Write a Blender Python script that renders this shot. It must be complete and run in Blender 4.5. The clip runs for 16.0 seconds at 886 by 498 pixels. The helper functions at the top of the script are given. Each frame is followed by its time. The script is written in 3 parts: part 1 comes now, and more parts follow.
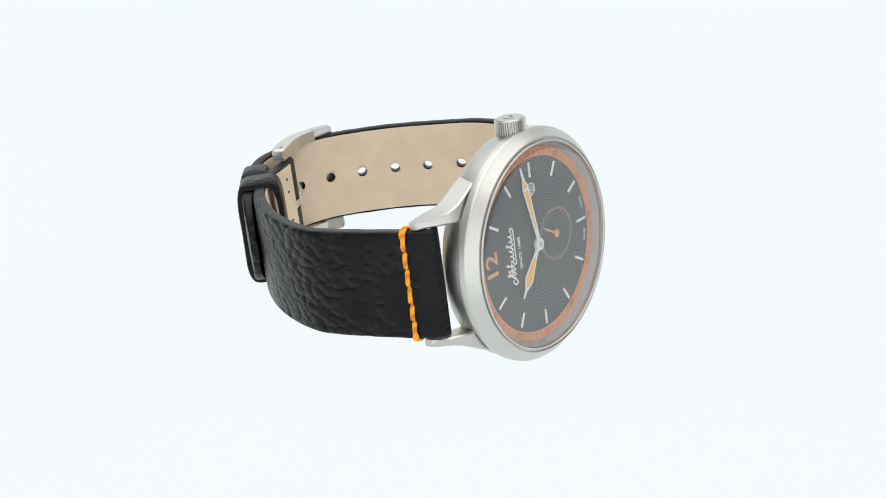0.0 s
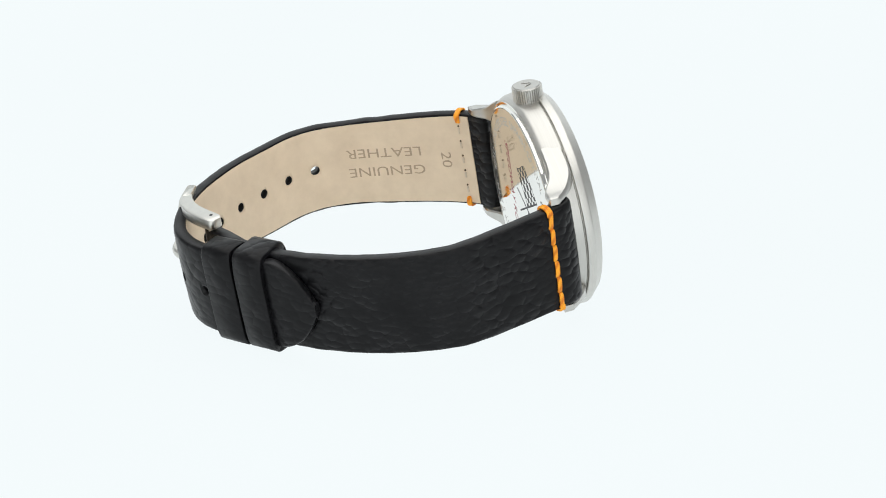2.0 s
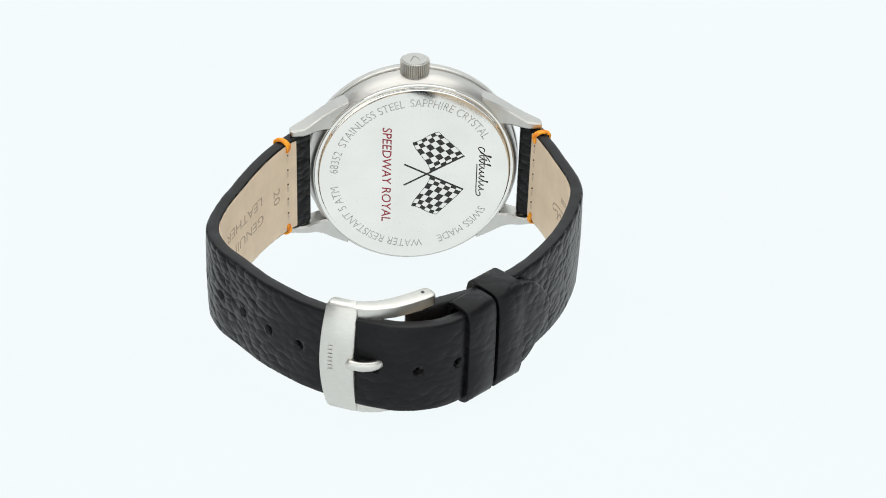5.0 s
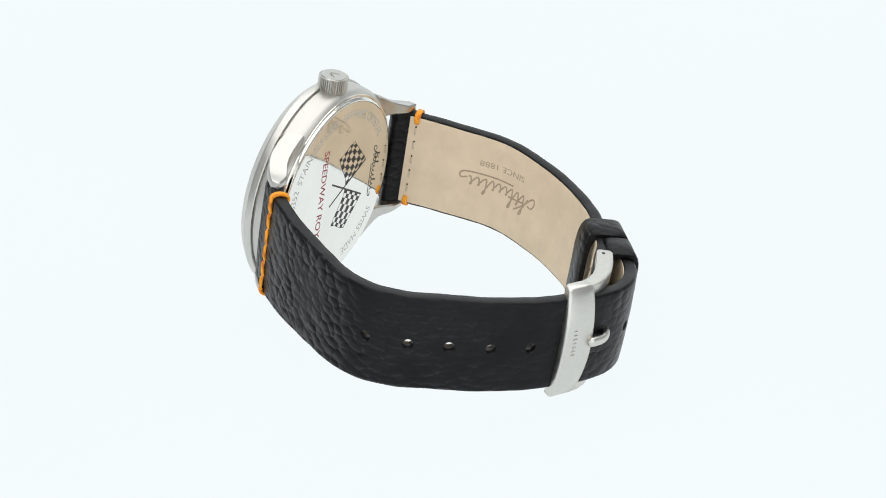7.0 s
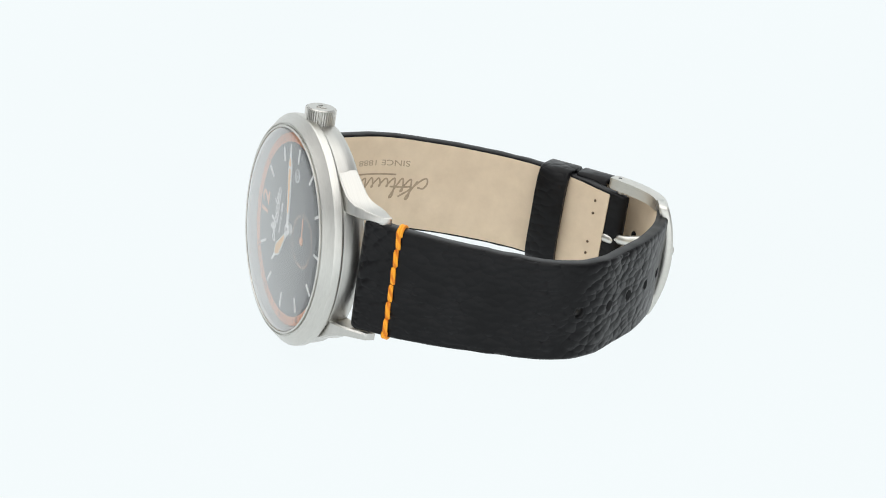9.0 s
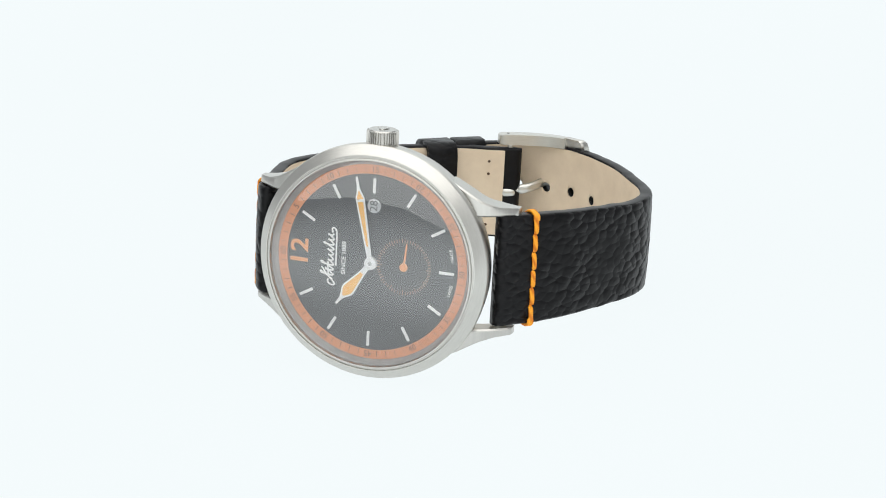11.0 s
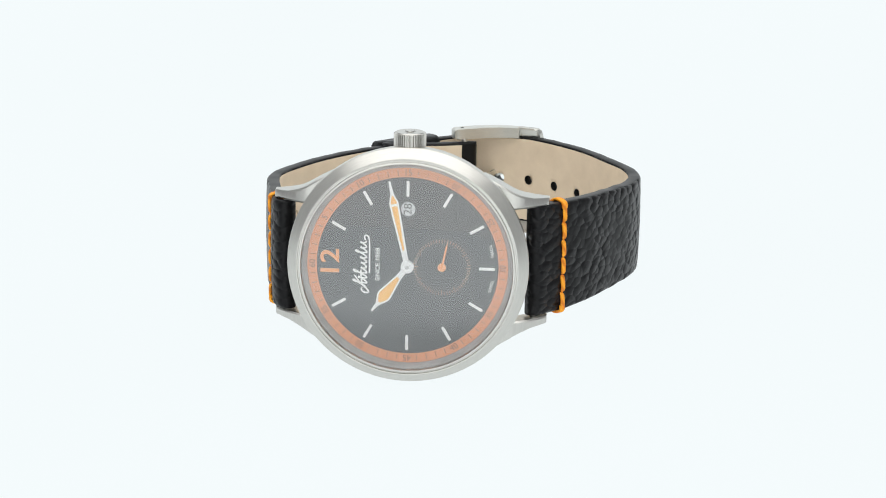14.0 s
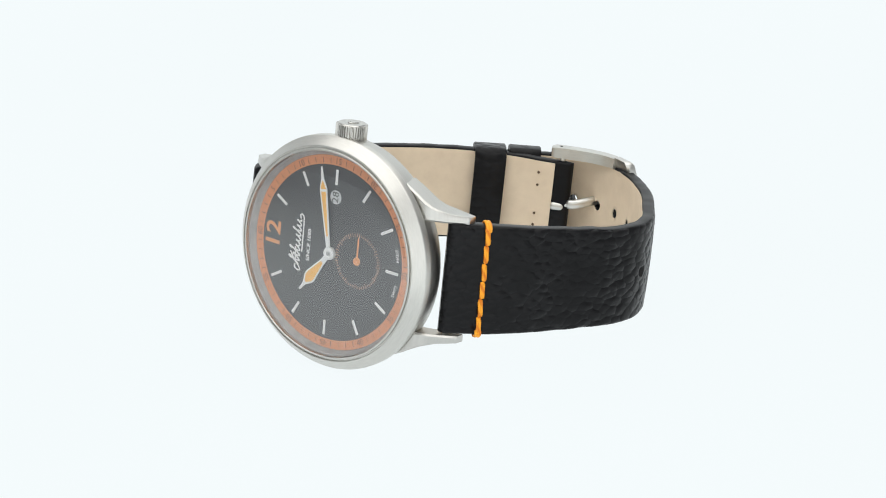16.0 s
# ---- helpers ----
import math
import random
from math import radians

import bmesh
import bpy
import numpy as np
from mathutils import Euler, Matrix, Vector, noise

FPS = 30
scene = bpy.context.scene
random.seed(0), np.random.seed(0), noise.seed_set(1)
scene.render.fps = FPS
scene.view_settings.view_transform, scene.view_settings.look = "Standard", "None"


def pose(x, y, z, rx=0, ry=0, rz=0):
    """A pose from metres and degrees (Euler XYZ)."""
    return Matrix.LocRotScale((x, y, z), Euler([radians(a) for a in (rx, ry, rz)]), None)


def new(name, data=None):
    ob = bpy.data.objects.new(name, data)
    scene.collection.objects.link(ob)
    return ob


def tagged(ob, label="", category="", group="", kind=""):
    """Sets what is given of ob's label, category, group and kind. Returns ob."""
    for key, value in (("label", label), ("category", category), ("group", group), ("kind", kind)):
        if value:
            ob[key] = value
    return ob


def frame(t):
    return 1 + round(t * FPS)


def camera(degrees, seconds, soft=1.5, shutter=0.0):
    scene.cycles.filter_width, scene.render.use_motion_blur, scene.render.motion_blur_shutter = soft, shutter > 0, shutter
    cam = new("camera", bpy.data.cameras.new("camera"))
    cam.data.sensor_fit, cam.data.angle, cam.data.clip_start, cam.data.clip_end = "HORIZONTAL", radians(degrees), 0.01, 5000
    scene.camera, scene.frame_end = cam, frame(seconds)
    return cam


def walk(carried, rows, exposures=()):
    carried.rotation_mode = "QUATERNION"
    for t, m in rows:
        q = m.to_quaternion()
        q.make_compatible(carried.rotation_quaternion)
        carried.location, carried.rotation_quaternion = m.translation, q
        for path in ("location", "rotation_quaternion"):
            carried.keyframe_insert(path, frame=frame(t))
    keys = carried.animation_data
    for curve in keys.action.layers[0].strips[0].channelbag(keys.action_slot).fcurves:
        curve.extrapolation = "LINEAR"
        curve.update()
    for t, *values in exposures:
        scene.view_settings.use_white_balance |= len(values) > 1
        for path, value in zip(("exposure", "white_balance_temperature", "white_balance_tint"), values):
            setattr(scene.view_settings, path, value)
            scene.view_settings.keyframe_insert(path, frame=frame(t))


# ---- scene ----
# ---- camera: stands still and looks down at the watch on its light table ----
REST = 0.0209  # height of the dial's centre over the table
cam = camera(25.0, 16.0, soft=1.0)
CAM_POSE = (pose(0, -0.33254, 0.14149 + REST, 0, 0, -0.62) @ pose(0, 0, 0, -24.22)
            @ pose(0, 0, 0, 0, -0.31) @ pose(0, 0, 0, 90))
walk(cam, [(0.0, CAM_POSE), (16.0, CAM_POSE)])

# ---- world ----
world = bpy.data.worlds.new("world")
scene.world = world
world.use_nodes = True
world.node_tree.nodes["Background"].inputs[0].default_value = (0.75, 0.8, 0.82, 1)
world.node_tree.nodes["Background"].inputs[1].default_value = 0.3
scene.view_settings.exposure = 0.0

MM = 0.001


# ---- materials ----
def material(name):
    m = bpy.data.materials.new(name)
    m.use_nodes = True
    nt = m.node_tree
    return m, nt, nt.nodes["Principled BSDF"]


def add_node(nt, kind, **values):
    n = nt.nodes.new(kind)
    for key, v in values.items():
        n.inputs[key].default_value = v
    return n


def coords(nt, scale):
    tc = nt.nodes.new("ShaderNodeTexCoord")
    mp = nt.nodes.new("ShaderNodeMapping")
    mp.inputs["Scale"].default_value = scale
    nt.links.new(tc.outputs["Object"], mp.inputs["Vector"])
    return mp.outputs["Vector"]


def ramp(nt, fac, stops):
    r = nt.nodes.new("ShaderNodeValToRGB")
    els = r.color_ramp.elements
    while len(els) < len(stops):
        els.new(0.5)
    for e, (p, c) in zip(els, stops):
        e.position, e.color = p, (*c, 1)
    nt.links.new(fac, r.inputs["Fac"])
    return r.outputs["Color"]


def bump(nt, bs, height, strength, distance):
    b = nt.nodes.new("ShaderNodeBump")
    b.inputs["Strength"].default_value = strength
    b.inputs["Distance"].default_value = distance
    nt.links.new(height, b.inputs["Height"])
    nt.links.new(b.outputs["Normal"], bs.inputs["Normal"])
    return b


def steel(name, colour, rough, brush=(1, 1, 1), grain=0.1, spread=0.06):
    """Steel with a fine brushed grain, drawn out along one axis, and faint smudges."""
    m, nt, bs = material(name)
    bs.inputs["Metallic"].default_value = 1.0
    n = add_node(nt, "ShaderNodeTexNoise", Scale=1.0, Detail=3.0)
    nt.links.new(coords(nt, brush), n.inputs["Vector"])
    big = add_node(nt, "ShaderNodeTexNoise", Scale=220.0, Detail=4.0)
    nt.links.new(coords(nt, (1, 1, 1)), big.inputs["Vector"])
    lo = [c * 0.93 for c in colour]
    nt.links.new(ramp(nt, n.outputs["Fac"], [(0.3, lo), (0.7, colour)]), bs.inputs["Base Color"])
    mr = nt.nodes.new("ShaderNodeMapRange")
    mr.inputs["To Min"].default_value, mr.inputs["To Max"].default_value = rough - spread, rough + spread
    nt.links.new(big.outputs["Fac"], mr.inputs["Value"])
    nt.links.new(mr.outputs["Result"], bs.inputs["Roughness"])
    bump(nt, bs, n.outputs["Fac"], grain, 0.00003)
    return m


def plain(name, colour, rough=0.5, metal=0.0, grain=900.0, depth=0.08, vary=0.12):
    """A paint, thread or print with a slight unevenness."""
    m, nt, bs = material(name)
    n = add_node(nt, "ShaderNodeTexNoise", Scale=grain, Detail=3.0)
    nt.links.new(coords(nt, (1, 1, 1)), n.inputs["Vector"])
    lo = [c * (1 - vary) for c in colour]
    hi = [min(1, c * (1 + vary)) for c in colour]
    nt.links.new(ramp(nt, n.outputs["Fac"], [(0.3, lo), (0.7, hi)]), bs.inputs["Base Color"])
    bs.inputs["Roughness"].default_value = rough
    bs.inputs["Metallic"].default_value = metal
    bump(nt, bs, n.outputs["Fac"], depth, 0.00005)
    return m


def leather(name, scale, depth, rough):
    """Black pebbled leather: soft grains between thin creases, deep in some places and nearly smooth in others."""
    m, nt, bs = material(name)

    def math_node(op, a, b, c=None):
        n = nt.nodes.new("ShaderNodeMath")
        n.operation = op
        for i, v in enumerate((a, b, c)):
            if v is None:
                continue
            if isinstance(v, (int, float)):
                n.inputs[i].default_value = v
            else:
                nt.links.new(v, n.inputs[i])
        return n.outputs[0]
    base = coords(nt, (1, 1, 1))
    warp = add_node(nt, "ShaderNodeTexNoise", Scale=330.0, Detail=2.0, Roughness=0.5)
    nt.links.new(base, warp.inputs["Vector"])
    mixv = nt.nodes.new("ShaderNodeVectorMath")
    mixv.operation = "MULTIPLY_ADD"
    mixv.inputs[1].default_value = (0.0009, 0.0009, 0.0009)
    nt.links.new(warp.outputs["Color"], mixv.inputs[0])
    nt.links.new(base, mixv.inputs[2])
    stretch = nt.nodes.new("ShaderNodeMapping")
    stretch.inputs["Scale"].default_value = (0.8, 0.8, 1.25)
    nt.links.new(mixv.outputs[0], stretch.inputs["Vector"])

    def grains(size):
        """Rounded grains that meet in creases."""
        v = add_node(nt, "ShaderNodeTexVoronoi", Scale=size)
        v.feature = "SMOOTH_F1"
        v.inputs["Smoothness"].default_value = 0.16
        nt.links.new(stretch.outputs[0], v.inputs["Vector"])
        return math_node("MULTIPLY", math_node("POWER", v.outputs["Distance"], 2.0), -2.0)
    cells, small = grains(scale), grains(scale * 2.2)
    wr = add_node(nt, "ShaderNodeTexNoise", Scale=150.0, Detail=2.0)
    nt.links.new(base, wr.inputs["Vector"])
    fine = add_node(nt, "ShaderNodeTexNoise", Scale=4200.0, Detail=2.0)
    nt.links.new(base, fine.inputs["Vector"])
    where = nt.nodes.new("ShaderNodeMapRange")
    where.inputs["From Min"].default_value, where.inputs["From Max"].default_value = 0.38, 0.62
    where.inputs["To Min"].default_value, where.inputs["To Max"].default_value = 0.35, 1.1
    nt.links.new(wr.outputs["Fac"], where.inputs["Value"])
    pebble = math_node("MULTIPLY_ADD", small, 0.06, cells)
    sep = nt.nodes.new("ShaderNodeSeparateXYZ")
    nt.links.new(base, sep.inputs[0])
    worn = nt.nodes.new("ShaderNodeMapRange")
    worn.interpolation_type = "SMOOTHSTEP"
    worn.inputs["From Min"].default_value, worn.inputs["From Max"].default_value = 0.046, 0.062
    worn.inputs["To Min"].default_value, worn.inputs["To Max"].default_value = 1.0, 0.28
    nt.links.new(sep.outputs["Y"], worn.inputs["Value"])
    pebble = math_node("MULTIPLY", pebble, worn.outputs["Result"])
    height = math_node("MULTIPLY", pebble, where.outputs["Result"])
    height = math_node("MULTIPLY_ADD", wr.outputs["Fac"], 1.2, height)
    height = math_node("MULTIPLY_ADD", fine.outputs["Fac"], 0.012, height)
    nt.links.new(ramp(nt, wr.outputs["Fac"], [(0.3, (0.004, 0.004, 0.0046)), (0.7, (0.008, 0.008, 0.009))]),
                 bs.inputs["Base Color"])
    bs.inputs["Roughness"].default_value = rough
    bs.inputs["Specular IOR Level"].default_value = 0.17
    bump(nt, bs, height, 0.8, depth)
    return m


def lining_leather(name):
    m, nt, bs = material(name)
    base = coords(nt, (1, 1, 1))
    n = add_node(nt, "ShaderNodeTexNoise", Scale=180.0, Detail=6.0, Roughness=0.65)
    nt.links.new(base, n.inputs["Vector"])
    f = add_node(nt, "ShaderNodeTexNoise", Scale=3600.0, Detail=3.0)
    nt.links.new(base, f.inputs["Vector"])
    nt.links.new(ramp(nt, n.outputs["Fac"], [(0.25, (0.65, 0.52, 0.375)), (0.75, (0.77, 0.63, 0.465))]),
                 bs.inputs["Base Color"])
    bs.inputs["Roughness"].default_value = 0.62
    bump(nt, bs, f.outputs["Fac"], 0.25, 0.00006)
    return m


def glow(name, colour, strength, vary=0.0):
    """Near-even emission for the table top and the added surfaces round it."""
    m, nt, bs = material(name)
    bs.inputs["Base Color"].default_value = (0.02, 0.02, 0.02, 1)
    bs.inputs["Specular IOR Level"].default_value = 0.0
    bs.inputs["Roughness"].default_value = 0.8
    n = add_node(nt, "ShaderNodeTexNoise", Scale=6.0, Detail=2.0)
    nt.links.new(coords(nt, (1, 1, 1)), n.inputs["Vector"])
    lo = [c * (1 - vary) for c in colour]
    nt.links.new(ramp(nt, n.outputs["Fac"], [(0.35, lo), (0.65, colour)]), bs.inputs["Emission Color"])
    bs.inputs["Emission Strength"].default_value = strength
    return m


def crystal_glass(name, straight):
    """Clear sapphire: see-through, with gloss that grows towards grazing; straight: the gloss met head on, of both faces together."""
    m, nt, bs = material(name)
    nt.nodes.remove(bs)
    out = nt.nodes["Material Output"]
    tr = nt.nodes.new("ShaderNodeBsdfTransparent")
    gl = nt.nodes.new("ShaderNodeBsdfGlossy")
    gl.inputs["Roughness"].default_value = 0.0
    lw = add_node(nt, "ShaderNodeLayerWeight", Blend=0.5)
    ma = nt.nodes.new("ShaderNodeMapRange")
    ma.interpolation_type = "SMOOTHSTEP"
    ma.inputs["From Min"].default_value, ma.inputs["From Max"].default_value = 0.54, 0.79
    ma.inputs["To Min"].default_value, ma.inputs["To Max"].default_value = straight, 1.0
    nt.links.new(lw.outputs["Facing"], ma.inputs["Value"])
    mx = nt.nodes.new("ShaderNodeMixShader")
    nt.links.new(ma.outputs[0], mx.inputs[0])
    nt.links.new(tr.outputs[0], mx.inputs[1])
    nt.links.new(gl.outputs[0], mx.inputs[2])
    nt.links.new(mx.outputs[0], out.inputs["Surface"])
    return m


def clear(name):
    m, nt, bs = material(name)
    nt.nodes.remove(bs)
    tr = nt.nodes.new("ShaderNodeBsdfTransparent")
    nt.links.new(tr.outputs[0], nt.nodes["Material Output"].inputs["Surface"])
    return m


STEEL = steel("satin steel", (0.58, 0.57, 0.54), 0.32, (90, 4200, 90), 0.12)
BEZEL_STEEL = steel("brushed bezel steel", (0.63, 0.62, 0.585), 0.36, (700, 5200, 700), 0.08)
BAND_STEEL = steel("fine satin case band steel", (0.57, 0.56, 0.53), 0.36, (90, 4200, 90), 0.10, 0.05)
BUCKLE_STEEL = steel("satin buckle steel", (0.66, 0.65, 0.61), 0.33, (900, 900, 5000), 0.15)
BACK_STEEL = steel("mirror case back steel", (0.88, 0.87, 0.83), 0.07, (120, 5000, 120), 0.02, 0.03)
FLANGE = plain("grey inner flange", (0.42, 0.41, 0.40), 0.42, 0.15, depth=0.02)
DIAL = plain("anthracite dial lacquer", (0.040, 0.043, 0.047), 0.5, 0.0, 60.0, 0.0, 0.08)
COPPER = plain("copper orange print", (0.72, 0.285, 0.125), 0.5, 0.0, 500.0, 0.03, 0.05)
NUMERAL = plain("copper numeral", (0.78, 0.34, 0.13), 0.35, 0.15, 600.0, 0.03, 0.05)
BROWN = plain("dark brown print", (0.16, 0.07, 0.035), 0.6)
WHITE = plain("white paint", (0.83, 0.83, 0.82), 0.35, 0.0, 700.0, 0.02, 0.03)
SILVER = plain("silvered marker", (0.85, 0.85, 0.84), 0.28, 0.25, 700.0, 0.02, 0.03)
LUME = plain("orange lume", (0.92, 0.50, 0.11), 0.6, 0.0, 900.0, 0.05, 0.04)
TICK = plain("pale copper tick print", (0.75, 0.46, 0.31), 0.5)
DATE = plain("pale date disc", (0.55, 0.57, 0.58), 0.5, 0.0, 500.0, 0.02, 0.03)
BLACK = plain("black print", (0.012, 0.012, 0.013), 0.45)
RED = plain("dark red print", (0.30, 0.028, 0.045), 0.5)
ETCH = plain("etched grey steel", (0.50, 0.50, 0.49), 0.55, 0.6)
LEATHER = leather("black pebbled leather", 600.0, 0.00036, 0.32)
LOOP_LEATHER = leather("black keeper leather", 600.0, 0.00034, 0.33)
EDGE = plain("painted black leather edge", (0.012, 0.012, 0.013), 0.38, 0.0, 1500.0, 0.12, 0.2)
EDGE.node_tree.nodes["Principled BSDF"].inputs["Specular IOR Level"].default_value = 0.22
LINING = lining_leather("beige lining leather")
EMBOSS = plain("pressed brown lettering", (0.38, 0.285, 0.195), 0.6)
PALE_THREAD = plain("beige thread", (0.60, 0.50, 0.39), 0.7)
# dark colour of solid beads that stand for the shade in stitch holes
HOLE_SHADE = plain("dark stitch hole shade", (0.10, 0.06, 0.035), 0.8)


def thread(name):
    m, nt, bs = material(name)
    w = add_node(nt, "ShaderNodeTexWave", Scale=260.0, Distortion=1.0)
    w.bands_direction = "DIAGONAL"
    nt.links.new(coords(nt, (1, 1, 1)), w.inputs["Vector"])
    nt.links.new(ramp(nt, w.outputs["Fac"], [(0.0, (0.70, 0.19, 0.004)), (0.6, (0.95, 0.37, 0.014))]),
                 bs.inputs["Base Color"])
    bs.inputs["Roughness"].default_value = 0.62
    bump(nt, bs, w.outputs["Fac"], 0.6, 0.0002)
    return m


THREAD = thread("waxed orange thread")


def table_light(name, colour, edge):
    """Opal acrylic lit from below; glow faded sideways before the watch and raised in front, for the crystal's
    reflections.
    """
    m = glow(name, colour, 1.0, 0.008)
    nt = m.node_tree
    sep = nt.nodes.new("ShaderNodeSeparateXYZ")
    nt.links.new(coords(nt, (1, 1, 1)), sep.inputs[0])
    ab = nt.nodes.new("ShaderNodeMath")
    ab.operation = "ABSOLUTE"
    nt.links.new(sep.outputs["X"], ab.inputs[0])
    # glow lowered to the sides, so the turned crystal reflects darker
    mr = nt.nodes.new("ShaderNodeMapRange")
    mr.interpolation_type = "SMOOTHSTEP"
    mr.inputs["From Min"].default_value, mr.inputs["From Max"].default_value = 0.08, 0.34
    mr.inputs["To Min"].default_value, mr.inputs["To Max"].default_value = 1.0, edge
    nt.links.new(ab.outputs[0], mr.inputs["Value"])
    # glow raised out of view in front, to veil the dial with reflection
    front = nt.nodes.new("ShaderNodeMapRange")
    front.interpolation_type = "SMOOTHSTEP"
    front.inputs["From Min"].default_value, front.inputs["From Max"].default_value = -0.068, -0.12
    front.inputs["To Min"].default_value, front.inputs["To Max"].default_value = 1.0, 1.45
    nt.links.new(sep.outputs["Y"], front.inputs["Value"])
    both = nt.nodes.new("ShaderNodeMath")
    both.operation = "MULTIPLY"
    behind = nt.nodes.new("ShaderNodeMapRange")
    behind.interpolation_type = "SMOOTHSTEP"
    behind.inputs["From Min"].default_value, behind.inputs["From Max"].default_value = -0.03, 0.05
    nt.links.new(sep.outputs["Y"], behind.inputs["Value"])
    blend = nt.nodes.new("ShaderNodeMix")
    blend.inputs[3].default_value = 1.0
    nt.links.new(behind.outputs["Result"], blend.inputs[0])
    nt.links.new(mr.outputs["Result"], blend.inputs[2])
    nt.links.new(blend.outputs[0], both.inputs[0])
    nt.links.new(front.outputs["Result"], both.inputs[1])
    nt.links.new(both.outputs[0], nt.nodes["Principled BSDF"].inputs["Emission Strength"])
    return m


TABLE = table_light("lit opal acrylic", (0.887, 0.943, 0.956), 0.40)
# glow of unseen surfaces, added to light the watch and fill its reflections
FILL_TOP = glow("top fill glow", (1.0, 1.0, 0.985), 1.9)
FILL_BACK = glow("back fill glow", (0.93, 0.985, 1.0), 1.0)
FILL_SIDE = glow("dim side fill glow", (0.95, 0.98, 1.0), 0.38)
FILL_FRONT = glow("dim front fill glow", (0.95, 0.98, 1.0), 0.30)
FRONT_PANEL = glow("lit front panel", (0.97, 1.0, 1.0), 1.37)


# ---- building helpers, all in millimetres ----
def part(name, bm, mat, parent=None, label="", smooth=40.0, metres=False):
    if not metres:
        bmesh.ops.scale(bm, vec=(MM, MM, MM), verts=bm.verts)
    me = bpy.data.meshes.new(name)
    bm.to_mesh(me)
    bm.free()
    for m in (mat if isinstance(mat, (list, tuple)) else [mat]):
        me.materials.append(m)
    if smooth:
        me.polygons.foreach_set("use_smooth", [True] * len(me.polygons))
        me.set_sharp_from_angle(angle=radians(smooth))
    ob = new(name, me)
    if parent:
        ob.parent = parent
    if label:
        tagged(ob, label)
    return ob


def lathe(profile, steps=160, bm=None, close=False):
    """Turns (radius, y) pairs round the y axis."""
    bm = bm or bmesh.new()
    rings = []
    for r, y in profile:
        if r < 1e-6:
            rings.append([bm.verts.new((0, y, 0))])
        else:
            rings.append([bm.verts.new((r * math.sin(2 * math.pi * k / steps), y, r * math.cos(2 * math.pi * k / steps)))
                          for k in range(steps)])
    pairs = list(zip(rings, rings[1:])) + ([(rings[-1], rings[0])] if close else [])
    for a, b in pairs:
        for k in range(steps):
            j = (k + 1) % steps
            if len(a) == 1 and len(b) == 1:
                continue
            if len(a) == 1:
                bm.faces.new((a[0], b[j], b[k]))
            elif len(b) == 1:
                bm.faces.new((a[k], a[j], b[0]))
            else:
                bm.faces.new((a[k], a[j], b[j], b[k]))
    bmesh.ops.recalc_face_normals(bm, faces=bm.faces)
    return bm


def loft(rings, caps=True, bm=None):
    bm = bm or bmesh.new()
    vs = [[bm.verts.new(p) for p in ring] for ring in rings]
    n = len(vs[0])
    for a, b in zip(vs, vs[1:]):
        for k in range(n):
            bm.faces.new((a[k], a[(k + 1) % n], b[(k + 1) % n], b[k]))
    if caps:
        bm.faces.new(vs[0][::-1])
        bm.faces.new(vs[-1])
    bmesh.ops.recalc_face_normals(bm, faces=bm.faces)
    return bm


def smooth_curve(points, step=0.6):
    """A smooth line through points, resampled at even steps of its length."""
    p = np.array(points, float)
    p = np.vstack([2 * p[0] - p[1], p, 2 * p[-1] - p[-2]])
    out = []
    for i in range(1, len(p) - 2):
        for u in np.linspace(0, 1, 24, endpoint=False):
            a, b, c, d = p[i - 1], p[i], p[i + 1], p[i + 2]
            out.append(0.5 * (2 * b + (c - a) * u + (2 * a - 5 * b + 4 * c - d) * u * u + (3 * b - a - 3 * c + d) * u ** 3))
    out.append(p[-2])
    out = np.array(out)
    length = np.concatenate([[0], np.cumsum(np.linalg.norm(np.diff(out, axis=0), axis=1))])
    s = np.linspace(0, length[-1], max(4, int(length[-1] / step) + 1))
    return s, np.stack([np.interp(s, length, out[:, k]) for k in range(out.shape[1])], axis=1)


def tube(points, radius, sides=8, step=0.4, flat=1.0, bm=None, taper=True):
    """A round cord along points."""
    _, c = smooth_curve(points, step)
    rings = []
    n = len(c)
    up = Vector((0, 0, 1))
    for i in range(n):
        d = Vector(c[min(i + 1, n - 1)] - c[max(i - 1, 0)]).normalized()
        side = d.cross(up)
        side = side.normalized() if side.length > 0.05 else Vector((1, 0, 0))
        top = side.cross(d).normalized()
        up = top
        e = min(i, n - 1 - i) * step
        r = radius * (math.sqrt(max(0.03, 1 - (1 - min(1, e / radius)) ** 2)) if taper else 1)
        rings.append([Vector(c[i]) + side * (r * math.cos(a)) + top * (r * flat * math.sin(a))
                      for a in [2 * math.pi * k / sides for k in range(sides)]])
    return loft(rings, True, bm)


def prism(outline, to_space, low, high, bm=None):
    """A flat plate: an outline in the plane, from height low to high, placed by to_space(u, v, h)."""
    bm = bm or bmesh.new()
    a = [bm.verts.new(to_space(u, v, low)) for u, v in outline]
    b = [bm.verts.new(to_space(u, v, high)) for u, v in outline]
    n = len(outline)
    bm.faces.new(a[::-1])
    bm.faces.new(b)
    for k in range(n):
        bm.faces.new((a[k], a[(k + 1) % n], b[(k + 1) % n], b[k]))
    bmesh.ops.recalc_face_normals(bm, faces=bm.faces)
    return bm


